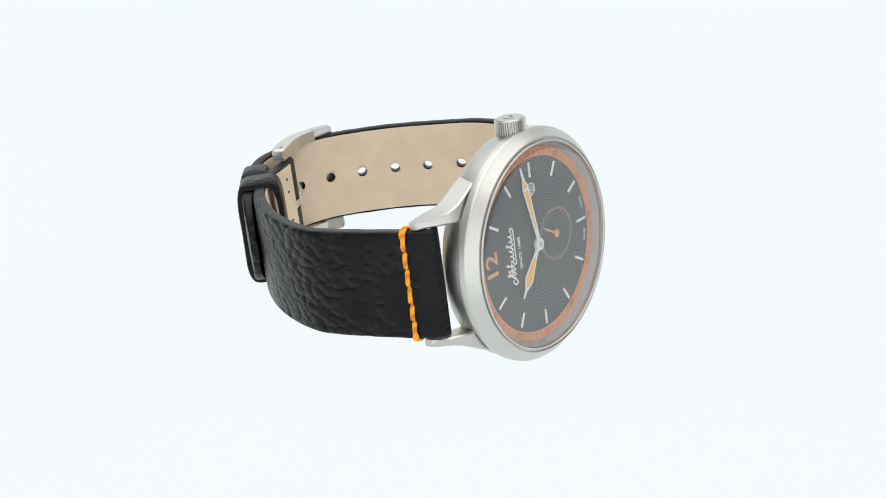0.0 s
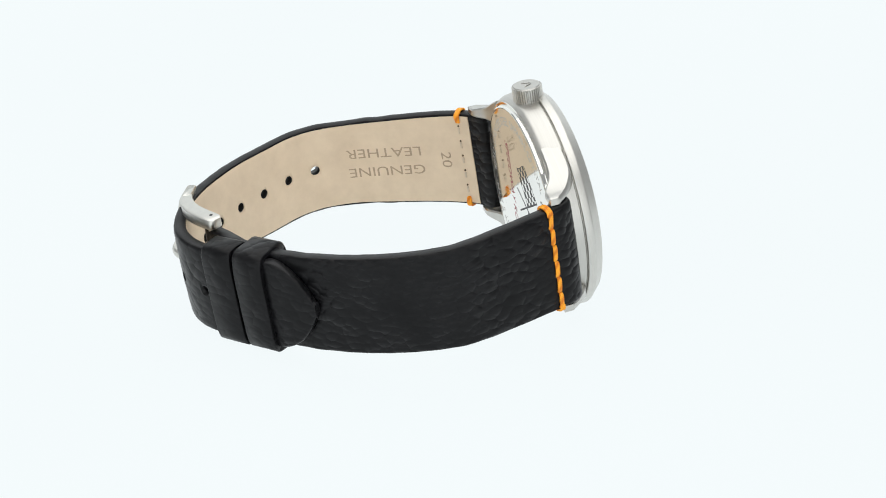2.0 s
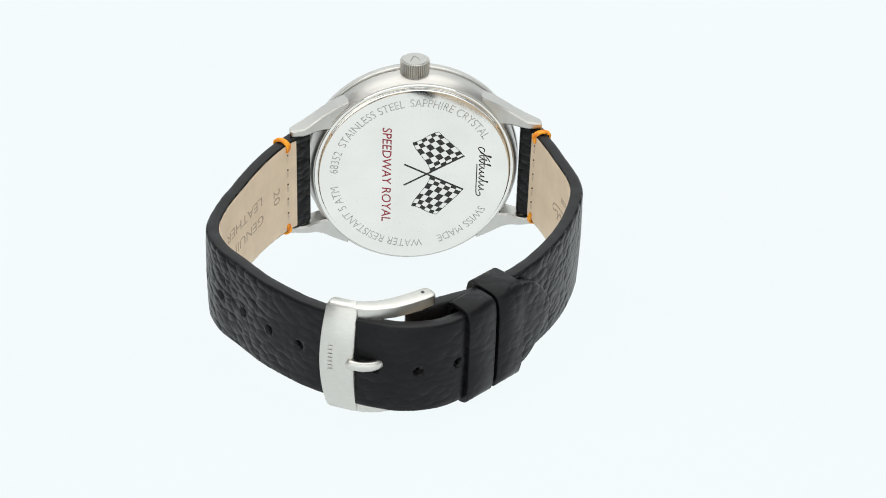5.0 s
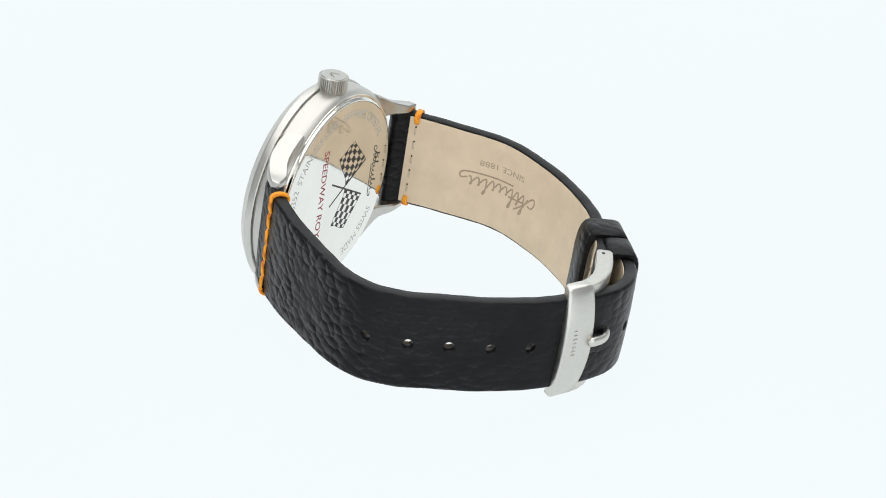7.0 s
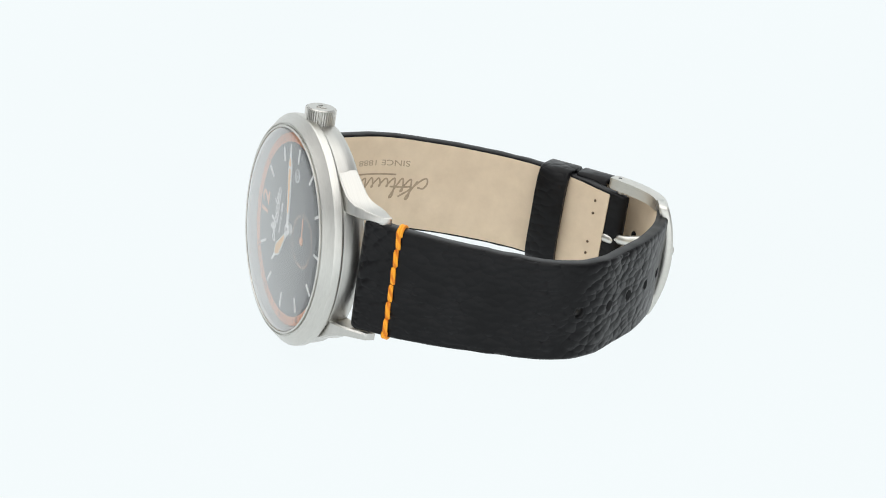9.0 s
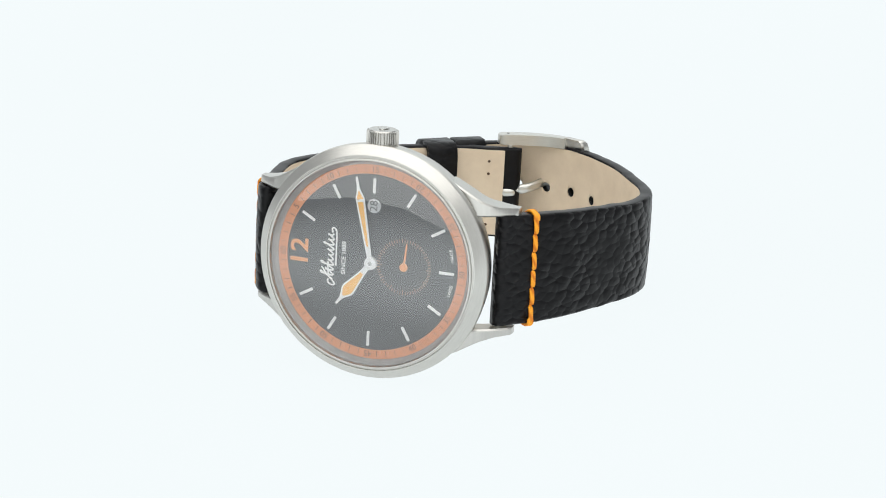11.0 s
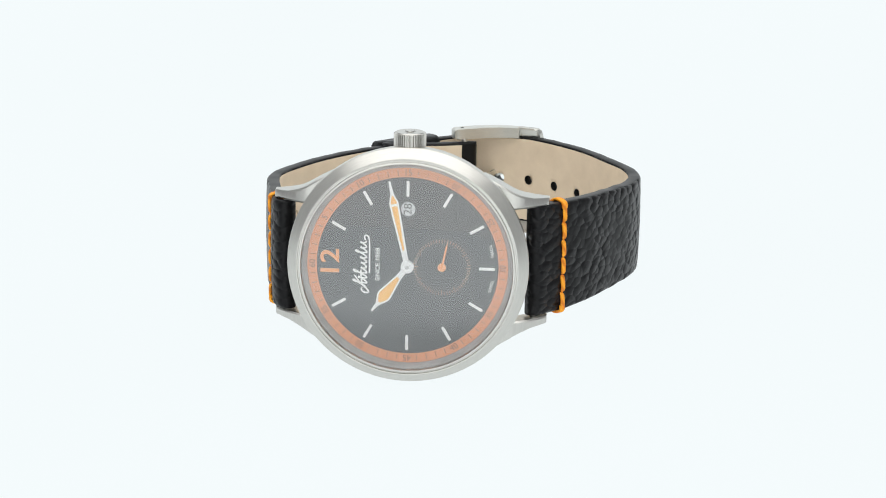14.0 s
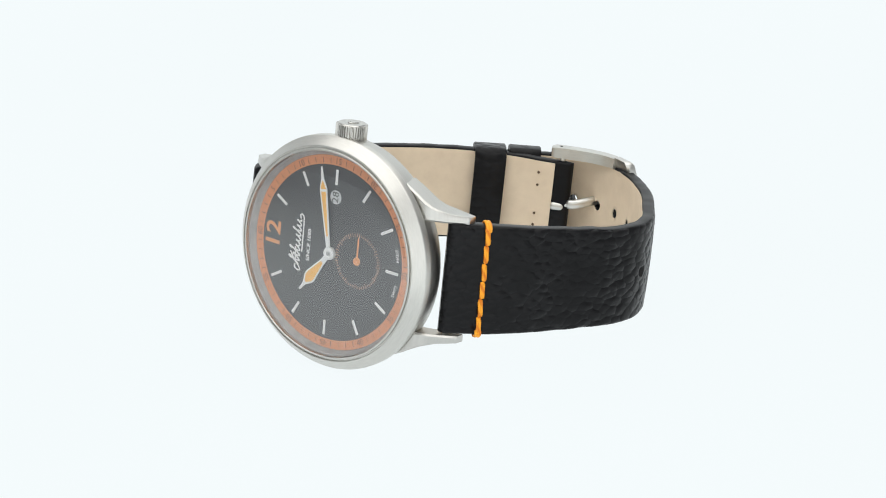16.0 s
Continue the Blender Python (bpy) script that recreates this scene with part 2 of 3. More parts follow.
def lettering(text, size, to_space, depth=0.04, align="CENTER", stretch=1.0, bold=0.0, slant=0.0, fine=0.0):
    """Raised letters. to_space maps (along, up, height) to the watch's space; size is the height of capitals."""
    cu = bpy.data.curves.new("letters", "FONT")
    cu.body, cu.size, cu.align_x, cu.align_y = text, size / 0.70, align, "CENTER"
    cu.resolution_u, cu.extrude, cu.offset, cu.shear = 4, depth / 2, bold, slant
    tmp = new("letters", cu)
    me = bpy.data.meshes.new_from_object(tmp.evaluated_get(bpy.context.evaluated_depsgraph_get()))
    bpy.data.objects.remove(tmp)
    bpy.data.curves.remove(cu)
    bm = bmesh.new()
    bm.from_mesh(me)
    bpy.data.meshes.remove(me)
    if fine:
        bmesh.ops.triangulate(bm, faces=bm.faces)
    for v in bm.verts:
        v.co = to_space(v.co.x * stretch, v.co.y, v.co.z)
    bmesh.ops.recalc_face_normals(bm, faces=bm.faces)
    return bm


def on_dial(x, z, y, turn=0.0):
    """Dial plane: at turn 0 'along' runs to 3 o'clock (+z) and 'up' to 12 o'clock (-x)."""
    c, s = math.cos(radians(turn)), math.sin(radians(turn))

    def place(u, v, h):
        a, b = u * c - v * s, u * s + v * c
        return (x - b, y - h, z + a)
    return place


def bar_on(place, u0, u1, v0, v1, h=0.08, bm=None):
    return prism([(u0, v0), (u1, v0), (u1, v1), (u0, v1)], place, 0, h, bm)


# ---- setting: the light table, and unseen glowing surfaces added round it ----
def slab(name, x0, x1, y0, y1, z0, z1, mat, label, category):
    bm = bmesh.new()
    bmesh.ops.create_cube(bm, size=1.0)
    for v in bm.verts:
        v.co = Vector(((x0 + x1) / 2 + v.co.x * (x1 - x0), (y0 + y1) / 2 + v.co.y * (y1 - y0), (z0 + z1) / 2 + v.co.z * (z1 - z0)))
    ob = part(name, bm, mat, smooth=0, metres=True)
    return tagged(ob, label, category, kind="structure")


def build_setting():
    slab("floor", -0.40, 0.40, -0.42, 0.62, -0.012, 0.0, TABLE, "seamless white backlit acrylic light table top, glow uneven to shape reflections", "light table")
    # added out of view: glowing panel, walls and top that light the watch
    slab("front_panel", -0.42, 0.42, -0.435, -0.4195, -0.012, 0.34, FRONT_PANEL, "unseen lit white panel added behind the camera for the dial's reflection", "light panel")
    slab("ground", -0.62, 0.62, -0.62, 0.62, -0.05, -0.04, FILL_SIDE, "unseen pale glowing floor added under the table", "tent floor")
    slab("fill_wall_west", -0.63, -0.62, -0.62, 0.62, -0.05, 0.75, FILL_SIDE, "unseen dim glowing side wall added for reflections", "tent wall")
    slab("fill_wall_east", 0.62, 0.63, -0.62, 0.62, -0.05, 0.75, FILL_SIDE, "unseen dim glowing side wall added for reflections", "tent wall")
    slab("fill_wall_south", -0.62, 0.62, -0.63, -0.62, -0.05, 0.75, FILL_FRONT, "unseen dim glowing front wall added for reflections", "tent wall")
    slab("fill_wall_north", -0.62, 0.62, 0.621, 0.631, -0.05, 0.75, FILL_BACK, "unseen evenly glowing white back wall added as fill light", "backdrop")
    slab("fill_ceiling", -0.62, 0.62, -0.62, 0.62, 0.751, 0.761, FILL_TOP, "large unseen glowing white surface added overhead as fill light", "tent top")


build_setting()

# ---- the watch ----
# Its space: x from 12 to 6 o'clock, y from the dial to the case back, z to the crown at 3 o'clock.
watch = tagged(new("wristwatch"), "steel wristwatch with black leather strap, standing on its edge", "wristwatch")


def build_case():
    mid = lathe([(18.0, 1.68), (20.0, 1.68), (20.16, 1.85), (20.12, 3.3), (19.95, 4.6), (19.65, 5.25), (19.2, 5.8), (18.8, 5.9), (18.0, 5.9), (18.0, 1.68)])
    case = part("case", mid, BAND_STEEL, watch, "satin stainless steel case band", 30)
    bez = lathe([(17.95, -1.0), (17.98, -1.74), (18.04, -1.84), (18.27, -1.84), (18.36, -1.74), (18.4, -1.42), (18.6, -1.4), (18.66, -1.6), (18.78, -1.64), (18.92, -1.58),
                 (20.28, -0.14), (20.44, 0.0), (20.52, 0.14), (20.56, 0.3), (20.56, 1.34), (20.5, 1.5), (20.36, 1.56), (19.9, 1.56), (19.9, 1.66), (17.95, 1.66)], close=True)
    part("bezel", bez, BEZEL_STEEL, watch, "round brushed steel bezel", 16)
    glass = lathe([(0, -2.1), (6, -2.07), (12, -2.0), (16.6, -1.88), (17.5, -1.82), (17.9, -1.7), (17.9, -1.05), (0, -1.05)])
    glass.normal_update()
    for face in glass.faces:
        face.material_index = 1 if face.normal.y > -0.5 else 0
    g = part("crystal", glass, [crystal_glass("sapphire crystal", 0.19), clear("sapphire underside")], watch, "clear flat sapphire crystal", 30)
    g.visible_shadow = False
    flange = lathe([(17.92, -1.02), (17.94, 0.3), (17.14, 0.3), (17.12, -0.02), (17.2, -0.12), (17.7, -0.85)], close=True)
    part("inner_flange", flange, FLANGE, watch, "grey sloping ring between dial and crystal", 30)
    # case back
    back = lathe([(18.0, 5.2), (19.05, 5.72), (18.9, 5.97), (18.5, 5.9), (18.38, 5.93), (18.3, 6.35), (18.14, 6.5), (18.0, 6.55), (17.7, 6.551), (15.0, 6.551), (0, 6.551), (0, 5.2)])
    cb = part("case_back", back, BACK_STEEL, watch, "polished steel case back with engraved writing", 25)
    # lugs
    for sx in (1, -1):
        for sz in (1, -1):
            rings = []
            for x, zo, yf, yb in ((12.5, 15.6, 1.7, 5.6), (14.0, 14.9, 1.7, 5.7), (15.5, 14.1, 1.72, 5.8), (17.3, 13.0, 1.9, 6.05), (18.4, 12.4, 2.3, 6.5),
                                  (19.2, 12.05, 2.75, 7.0), (20.1, 11.75, 3.3, 7.65), (21.0, 11.45, 3.95, 8.15), (22.2, 11.3, 4.95, 8.25), (23.0, 11.2, 5.75, 8.25),
                                  (23.45, 11.15, 6.3, 8.2), (23.6, 11.05, 6.6, 8.1)):
                zi, c = 9.85, 0.3 if x < 23.2 else 0.1
                rings.append([(sx * x, y, sz * z) for z, y in ((zi + c, yf), (zo - c, yf + 0.1), (zo, yf + c + 0.1), (zo, yb - c),
                                                               (zo - c, yb), (zi + c, yb), (zi, yb - c), (zi, yf + c))])
            part("lug", loft(rings), STEEL, case, "tapered brushed steel lug", 32)
        bar = tube([(sx * 21.3, 6.0, -10.6), (sx * 21.3, 6.0, 0), (sx * 21.3, 6.0, 10.6)], 0.75, 12, 1.0)
        part("spring_bar", bar, STEEL, case)
    # crown, fluted
    bm = bmesh.new()
    flutes, rings = 38, []
    for z, r, cut in ((19.4, 1.7, 0), (19.75, 1.7, 0), (19.75, 2.4, 0.0), (19.88, 2.74, 0.27), (22.4, 2.74, 0.27), (22.52, 2.66, 0.2), (22.56, 2.42, 0.0), (22.72, 2.3, 0.0)):
        ring = []
        for k in range(flutes * 4):
            a = 2 * math.pi * k / (flutes * 4)
            rr = r - (cut if k % 4 in (0, 1) else 0)
            ring.append((rr * math.cos(a), 2.72 + rr * math.sin(a), z))
        rings.append(ring)
    crown = part("crown", loft(rings, True, bm), STEEL, watch, "fluted steel winding crown", 28)
    mark = tube([(-0.9, 3.4, 22.77), (-0.3, 2.1, 22.77), (0.3, 2.1, 22.77), (0.9, 3.4, 22.77)], 0.12, 6, 0.2)
    part("crown_mark", mark, STEEL, crown)
    return case, cb


def script_strokes(width, height):
    """A run of plain slanting strokes with a long tail and an underline, in place of a maker's mark."""
    humps = (1.0, 0.62, 0.98, 0.42, 0.40, 0.46, 0.80, 0.42, 0.44)
    pts = [(-width * 0.40, -height * 0.28)]
    step = width * 0.80 / len(humps)
    for k, hump in enumerate(humps):
        u = -width * 0.36 + k * step
        lean = 0.34 * height * hump
        pts += [(u + lean * 0.9, -height * 0.30 + height * 0.80 * hump), (u + lean * 0.55, -height * 0.28 + height * 0.72 * hump), (u + step * 0.30, -height * 0.24),
                (u + step * 0.62, -height * 0.27)]
    head = [(-width * 0.20, height * 0.47), (-width * 0.33, height * 0.10), (-width * 0.43, -height * 0.30), (-width * 0.49, -height * 0.42),
            (-width * 0.50, -height * 0.20), (-width * 0.46, height * 0.02), (-width * 0.40, 0.0)]
    bar = [(-width * 0.34, -height * 0.02), (-width * 0.24, height * 0.04), (-width * 0.10, height * 0.06)]
    tail = [(width * 0.42, -height * 0.22), (width * 0.49, -height * 0.16), (width * 0.50, -height * 0.34), (width * 0.42, -height * 0.47),
            (width * 0.1, -height * 0.48), (-width * 0.16, -height * 0.48)]
    return [pts, head, tail, bar]


def ribbon(points, place, half, h0, h1, bm, step=0.12):
    """A narrow raised line in a plane."""
    _, c = smooth_curve([(u, v, 0) for u, v in points], step)
    n = len(c)
    rings = []
    for i in range(n):
        d = c[min(i + 1, n - 1)] - c[max(i - 1, 0)]
        d = d / (np.linalg.norm(d) + 1e-9)
        w = np.array((-d[1], d[0]))
        a, b = c[i][:2] + w * half, c[i][:2] - w * half
        rings.append([place(a[0], a[1], h0), place(b[0], b[1], h0), place(b[0], b[1], h1), place(a[0], a[1], h1)])
    return loft(rings, True, bm)


def script_mark(width, height, place, half, h1, h0=0.0):
    bm = bmesh.new()
    for k, line in enumerate(script_strokes(width, height)):
        ribbon(line, place, half, h0, h1 + 0.003 * k, bm)
    return bm


def build_dial():
    plate = lathe([(0, 0), (17.11, 0), (17.11, 0.3), (0, 0.3)], 128)
    dial = part("dial", plate, DIAL, watch, "matt anthracite grey dial")
    ring = lathe([(15.46, -0.004), (15.48, -0.03), (17.08, -0.03), (17.08, -0.004)], 160, close=True)
    part("minute_ring", ring, COPPER, dial, "copper orange minute ring with brown figures")
    bm = bmesh.new()
    for m in range(60):
        if m % 5:
            a = m * 6
            place = on_dial(0, 0, -0.032, -a)
            bar_on(place, -0.06, 0.06, 15.72, 16.62, 0.012, bm)
    part("minute_ticks", bm, BROWN, dial, smooth=0)
    for m in range(5, 65, 5):
        a = m * 6.0
        x, z = -16.2 * math.cos(radians(a)), 16.2 * math.sin(radians(a))
        flip = 180 if 20 <= m <= 40 else 0
        part("numeral", lettering(str(m), 1.05, on_dial(x, z, -0.034, -a + flip), 0.02, stretch=1.0), BROWN, dial, smooth=0)
    for m in range(5, 60, 5):
        place = on_dial(0, 0, -0.01, -m * 6)
        b = bar_on(place, -0.25, 0.25, 12.15, 14.82, 0.22)
        bmesh.ops.bevel(b, geom=[e for e in b.edges], offset=0.07, segments=1, affect="EDGES")
        part("hour_marker", b, SILVER, dial, "slim white bar marker", smooth=0)
    part("hour_numeral", lettering("12", 3.15, on_dial(-13.05, 0.15, -0.012), 0.12, stretch=1.15, bold=0.07), NUMERAL, dial, "copper coloured twelve numeral", smooth=30)
    part("script_mark", script_mark(10.0, 2.7, on_dial(-7.75, 0.15, -0.012), 0.13, 0.05), WHITE, dial, "white cursive maker's mark", smooth=0)
    part("dial_writing", lettering("SINCE 1888", 0.72, on_dial(-5.05, 0.15, -0.012), 0.03, stretch=1.14, bold=0.012), WHITE, dial, smooth=0)
    for word, m in (("SWISS", 32.05), ("MADE", 27.95)):
        def curved(u, v, h, base=m):
            r = 14.6 - v
            a = radians(base * 6) - u / 14.6
            return (-r * math.cos(a), -0.012 - h, r * math.sin(a))
        part("dial_writing", lettering(word, 0.55, curved, 0.03, stretch=1.05), WHITE, dial, smooth=0)
    # date
    disc = prism([(1.22 * math.cos(2 * math.pi * k / 40), 1.22 * math.sin(2 * math.pi * k / 40)) for k in range(40)], on_dial(0.05, 9.95, -0.004), 0, 0.02)
    date = part("date_window", disc, DATE, dial, "small round date window", smooth=0)
    part("date_figure", lettering("28", 1.35, on_dial(0.05, 9.95, -0.026), 0.02, stretch=1.05), BLACK, dial, smooth=0)
    # small seconds scale
    bm = bmesh.new()
    for k in range(60):
        place = on_dial(5.85, 0, -0.008, k * 6)
        bar_on(place, -0.045, 0.045, 4.02 if k % 5 == 0 else 4.32, 4.86, 0.015, bm)
    part("seconds_scale", bm, TICK, dial, "fine copper tick scale", smooth=0)


def turned(angle):
    """Hand plane: 'up' points along the hand, at angle degrees from 3 o'clock towards 6."""
    c, s = math.cos(radians(angle)), math.sin(radians(angle))
    return lambda y: (lambda u, v, h: (v * s + u * c, y - h, v * c - u * s))


def build_hands():
    mn = turned(-11.85)(-0.55)
    outline = [(-0.38, 0), (-0.78, 10.3), (-0.80, 11.4), (-0.28, 12.9), (-0.16, 15.1), (0.16, 15.1), (0.28, 12.9), (0.80, 11.4), (0.78, 10.3), (0.38, 0)]
    hand = part("minute_hand", prism(outline, mn, 0, 0.14), WHITE, watch, "white lance minute hand filled with orange", 30)
    part("lume", prism([(-0.16, 3.0), (-0.50, 10.75), (0.50, 10.75), (0.16, 3.0)], mn, 0.141, 0.18), LUME, hand, "orange lume", 30)
    part("lume", prism([(-0.52, 11.2), (-0.52, 11.4), (-0.1, 12.6), (0.1, 12.6), (0.52, 11.4), (0.52, 11.2)], mn, 0.141, 0.18), LUME, hand, "orange lume", 30)
    hr = turned(-142.9)(-0.3)
    outline = [(-0.42, 0), (-0.55, 2.6), (-1.22, 6.4), (-1.1, 7.0), (-0.30, 8.5), (-0.18, 10.0), (0.18, 10.0), (0.30, 8.5), (1.1, 7.0), (1.22, 6.4), (0.55, 2.6), (0.42, 0)]
    hand = part("hour_hand", prism(outline, hr, 0, 0.14), WHITE, watch, "white lance hour hand filled with orange", 30)
    part("lume", prism([(-0.28, 2.5), (-0.92, 6.4), (-0.82, 6.9), (-0.2, 7.9), (0.2, 7.9), (0.82, 6.9), (0.92, 6.4), (0.28, 2.5)], hr, 0.141, 0.18), LUME, hand, "orange lume", 30)
    hub = lathe([(0, -0.86), (0.38, -0.86), (0.42, -0.7), (0.58, -0.7), (0.62, -0.78), (0.95, -0.77), (1.12, -0.69), (1.12, -0.1), (0, -0.1)], 40)
    hub_ob = part("hand_hub", hub, WHITE, watch, "white hub of the hands", 30)
    part("hub_pin", lathe([(0, -0.9), (0.36, -0.9), (0.36, -0.862), (0, -0.862)], 24), ETCH, hub_ob)
    # small seconds hand, about its own arbor
    place = lambda u, v, h: (u, -h, v)
    bm = prism([(-0.16, -0.3), (-0.16, 3.6), (0, 4.4), (0.16, 3.6), (0.16, -0.3)], place, 0.0, 0.08)
    prism([(0.72 * math.cos(2 * math.pi * k / 28), 0.72 * math.sin(2 * math.pi * k / 28)) for k in range(28)], place, -0.02, 0.12, bm)
    return part("seconds_hand", bm, NUMERAL, watch, "short copper small seconds hand", 30)


# ---- case back print ----
def on_back(x, z, y=6.552, turn=0.0):
    """Seen from behind: 'along' runs to -x and 'up' to +z at turn 0."""
    c, s = math.cos(radians(turn)), math.sin(radians(turn))
    return lambda u, v, h: (x - (u * c - v * s), y + h, z + (u * s + v * c))


def build_back_print(cb):
    def on_circle(middle, radius=15.35):
        def place(u, v, h):
            a = radians(middle) + u / radius
            r = radius + v
            return (-r * math.sin(a), 6.552 + h, r * math.cos(a))
        return place
    for text, middle, wide in (("SAPPHIRE CRYSTAL", 28.2, 0.86), ("SWISS MADE", 141.4, 0.84), ("WATER RESISTANT 5 ATM", 218, 0.86),
                               ("68352", 282, 0.84), ("STAINLESS STEEL", -36.5, 0.86)):
        part("engraved_writing", lettering(text, 1.65, on_circle(middle), 0.012, stretch=wide), ETCH, cb, "etched grey lettering", smooth=0)
    part("red_writing", lettering("SPEEDWAY ROYAL", 1.75, on_back(5.45, 0.15, turn=-90), 0.012, stretch=0.98, bold=0.02, slant=0.18), RED, cb, "dark red printed lettering", smooth=0)
    part("script_mark", script_mark(10.6, 2.6, on_back(-13.1, 0.1, turn=-90), 0.10, 0.012), BLACK, cb, "black cursive maker's mark", smooth=0)
    # two crossed chequered flags, one the mirror of the other
    for side in (1, -1):
        rim = bmesh.new()

        def flag(u, v):
            # u along the pole, v from the pole to the free edge
            a, b = Vector((-2.9, 0.55)), Vector((-9.2, 3.7))
            d, e = Vector((0.5, 7.0)), Vector((-4.4, 9.1))
            low, top = a.lerp(b, u), d.lerp(e, u)
            p = low.lerp(top, v)
            wave = 0.55 * math.sin(2 * math.pi * v) * Vector((-0.75, -0.6)) + 0.35 * math.sin(math.pi * v) * Vector((-0.7, -0.3))
            p = p + wave + 0.22 * math.sin(2 * math.pi * u) * v * Vector((0.3, -1))
            return (p.x, p.y * side)
        nu, nv = 6, 7
        for i in range(nu):
            for j in range(nv):
                if (i + j) % 2 == 0:
                    quad = [flag(i / nu, j / nv), flag((i + 1) / nu, j / nv), flag((i + 1) / nu, (j + 1) / nv), flag(i / nu, (j + 1) / nv)]
                    part("flag_chequer", prism(quad, lambda u, v, h: (u, 6.553 + h, v), 0, 0.012), BLACK, cb, smooth=0)
        loop = [flag(k / 8, 0) for k in range(8)] + [flag(1, k / 10) for k in range(10)] + [flag(1 - k / 8, 1) for k in range(8)] + [flag(0, 1 - k / 10) for k in range(11)]
        place = lambda u, v, h: (u, 6.553 + h, v)
        for a, b in zip(loop, loop[1:]):
            ribbon([a, b], place, 0.05, 0, 0.014, rim, 1.0)
        ribbon([(2.05, -2.3 * side), (-9.4, 3.75 * side)], place, 0.17, 0, 0.016 + 0.003 * (side > 0), rim, 2.0)
        part("flag_outline", rim, BLACK, cb, "black printed flag pole and rim", smooth=0)


# ---- strap ----
CURVE_12 = [(-20.43, 4.9), (-22.7, 6.9), (-23.74, 10.23), (-25.3, 16.76), (-26.9, 27.2), (-24.0, 36.7), (-19.4, 44.8), (-12.82, 52.48),
            (-4.5, 58.3), (1.7, 60.7), (7.5, 63.0)]
CURVE_6 = [(20.3, 5.2), (25.03, 9.4), (29.66, 15.65), (33.63, 22.9), (36.93, 29.7), (38.4, 35.95), (37.15, 41.85), (33.75, 47.5), (30.06, 53.19),
           (26.01, 57.82), (21.34, 62.0), (14.5, 66.15), (7.2, 67.9), (0.8, 66.2), (-6.2, 61.0), (-13.9, 54.6), (-18.4, 50.2)]
SAG_12 = ((0, 15, 35, 55, 75), (0.05, -0.2, -0.4, -0.22, -0.3))
SAG_6 = ((0, 15, 35, 55, 72, 85, 95, 120), (0.3, 0.05, 0.0, 0.7, 1.1, 0.5, 0.0, -0.35))


class Band:
    """A strap half: its middle line, outward directions and width."""

    def __init__(self, points, half_a, half_b, sag):
        self.s, self.c = smooth_curve(points, 0.5)
        d = np.gradient(self.c, axis=0)
        d /= np.linalg.norm(d, axis=1)[:, None]
        n = np.stack([d[:, 1], -d[:, 0]], axis=1)
        if np.dot(n[0], self.c[0] - np.array((3.0, 32.0))) < 0:
            n = -n
        self.n, self.length = n, self.s[-1]
        self.half_a, self.half_b, self.sag = half_a, half_b, sag

    def at(self, s, n, z):
        """A place at s along, n outward and z across."""
        k = [np.interp(s, self.s, a) for a in (self.c[:, 0], self.c[:, 1], self.n[:, 0], self.n[:, 1])]
        q = math.hypot(k[2], k[3])
        return (k[0] + n * k[2] / q, k[1] + n * k[3] / q, z + float(np.interp(s, *self.sag)))

    def half(self, s):
        return float(np.interp(s, (0, 8, 30, self.length), (self.half_a, self.half_a - 0.12, self.half_b + 0.4, self.half_b)))

    def nearest(self, x, y):
        return self.s[int(np.argmin((self.c[:, 0] - x) ** 2 + (self.c[:, 1] - y) ** 2))]


BAND_12 = Band(CURVE_12, 9.65, 8.95, SAG_12)
BAND_6 = Band(CURVE_6, 9.75, 8.4, SAG_6)
THICK = 2.25


def band_thickness(s):
    return THICK + 1.5 * max(0, 1 - s / 6.0) ** 1.5


def strap_body(band, tip):
    """The black outer leather, swept along the band with rounded edges; tip: the last part narrows to a rounded point."""
    rings = []
    n = len(band.s)
    for i, s in enumerate(band.s):
        t, h = band_thickness(s) / 2, band.half(s)
        e = band.length - s
        if tip and e < 8.5:
            h *= max(0.08, 1 - ((8.5 - e) / 8.5) ** 1.9) ** 0.75
            t *= 0.5 + 0.5 * e / 8.5
        if not tip and e < 1.2:
            t *= math.sqrt(max(0.1, 1 - ((1.2 - e) / 1.25) ** 2))
        if s < 1.6:
            t *= math.sqrt(max(0.15, 1 - ((1.6 - s) / 1.75) ** 2))
        r = min(0.6, t * 0.7, h * 0.5)
        pts = []
        cross = 14
        wob = 0.10 * noise.noise(Vector((s * 0.35, 0.0, band.half_b)))
        for k in range(cross + 1):
            z = -(h - r) + 2 * (h - r) * k / cross
            pts.append((t + 0.22 * (1 - (z / h) ** 2) + 0.05 * noise.noise(Vector((s * 0.8, z * 0.8, 3.0))), z))
        pts += [(t - r * (1 - math.cos(a)), h - r + r * math.sin(a)) for a in (0.5, 1.05, 1.57)]
        pts += [(-t + r * 0.6 * (1 - math.sin(a)), h - r * 0.6 * (1 - math.cos(a))) for a in (0.4, 0.9, 1.57)]
        for k in range(cross + 1):
            z = (h - r) - 2 * (h - r) * k / cross
            pts.append((-t, z))
        pts += [(-t + r * 0.6 * (1 - math.sin(a)), -h + r * 0.6 * (1 - math.cos(a))) for a in (1.57, 0.9, 0.4)][1:]
        pts += [(t - r * (1 - math.cos(a)), -h + r - r * math.sin(a)) for a in (1.57, 1.05, 0.5)]
        rings.append([band.at(s, p, z + wob) for p, z in pts])
    return loft(rings)


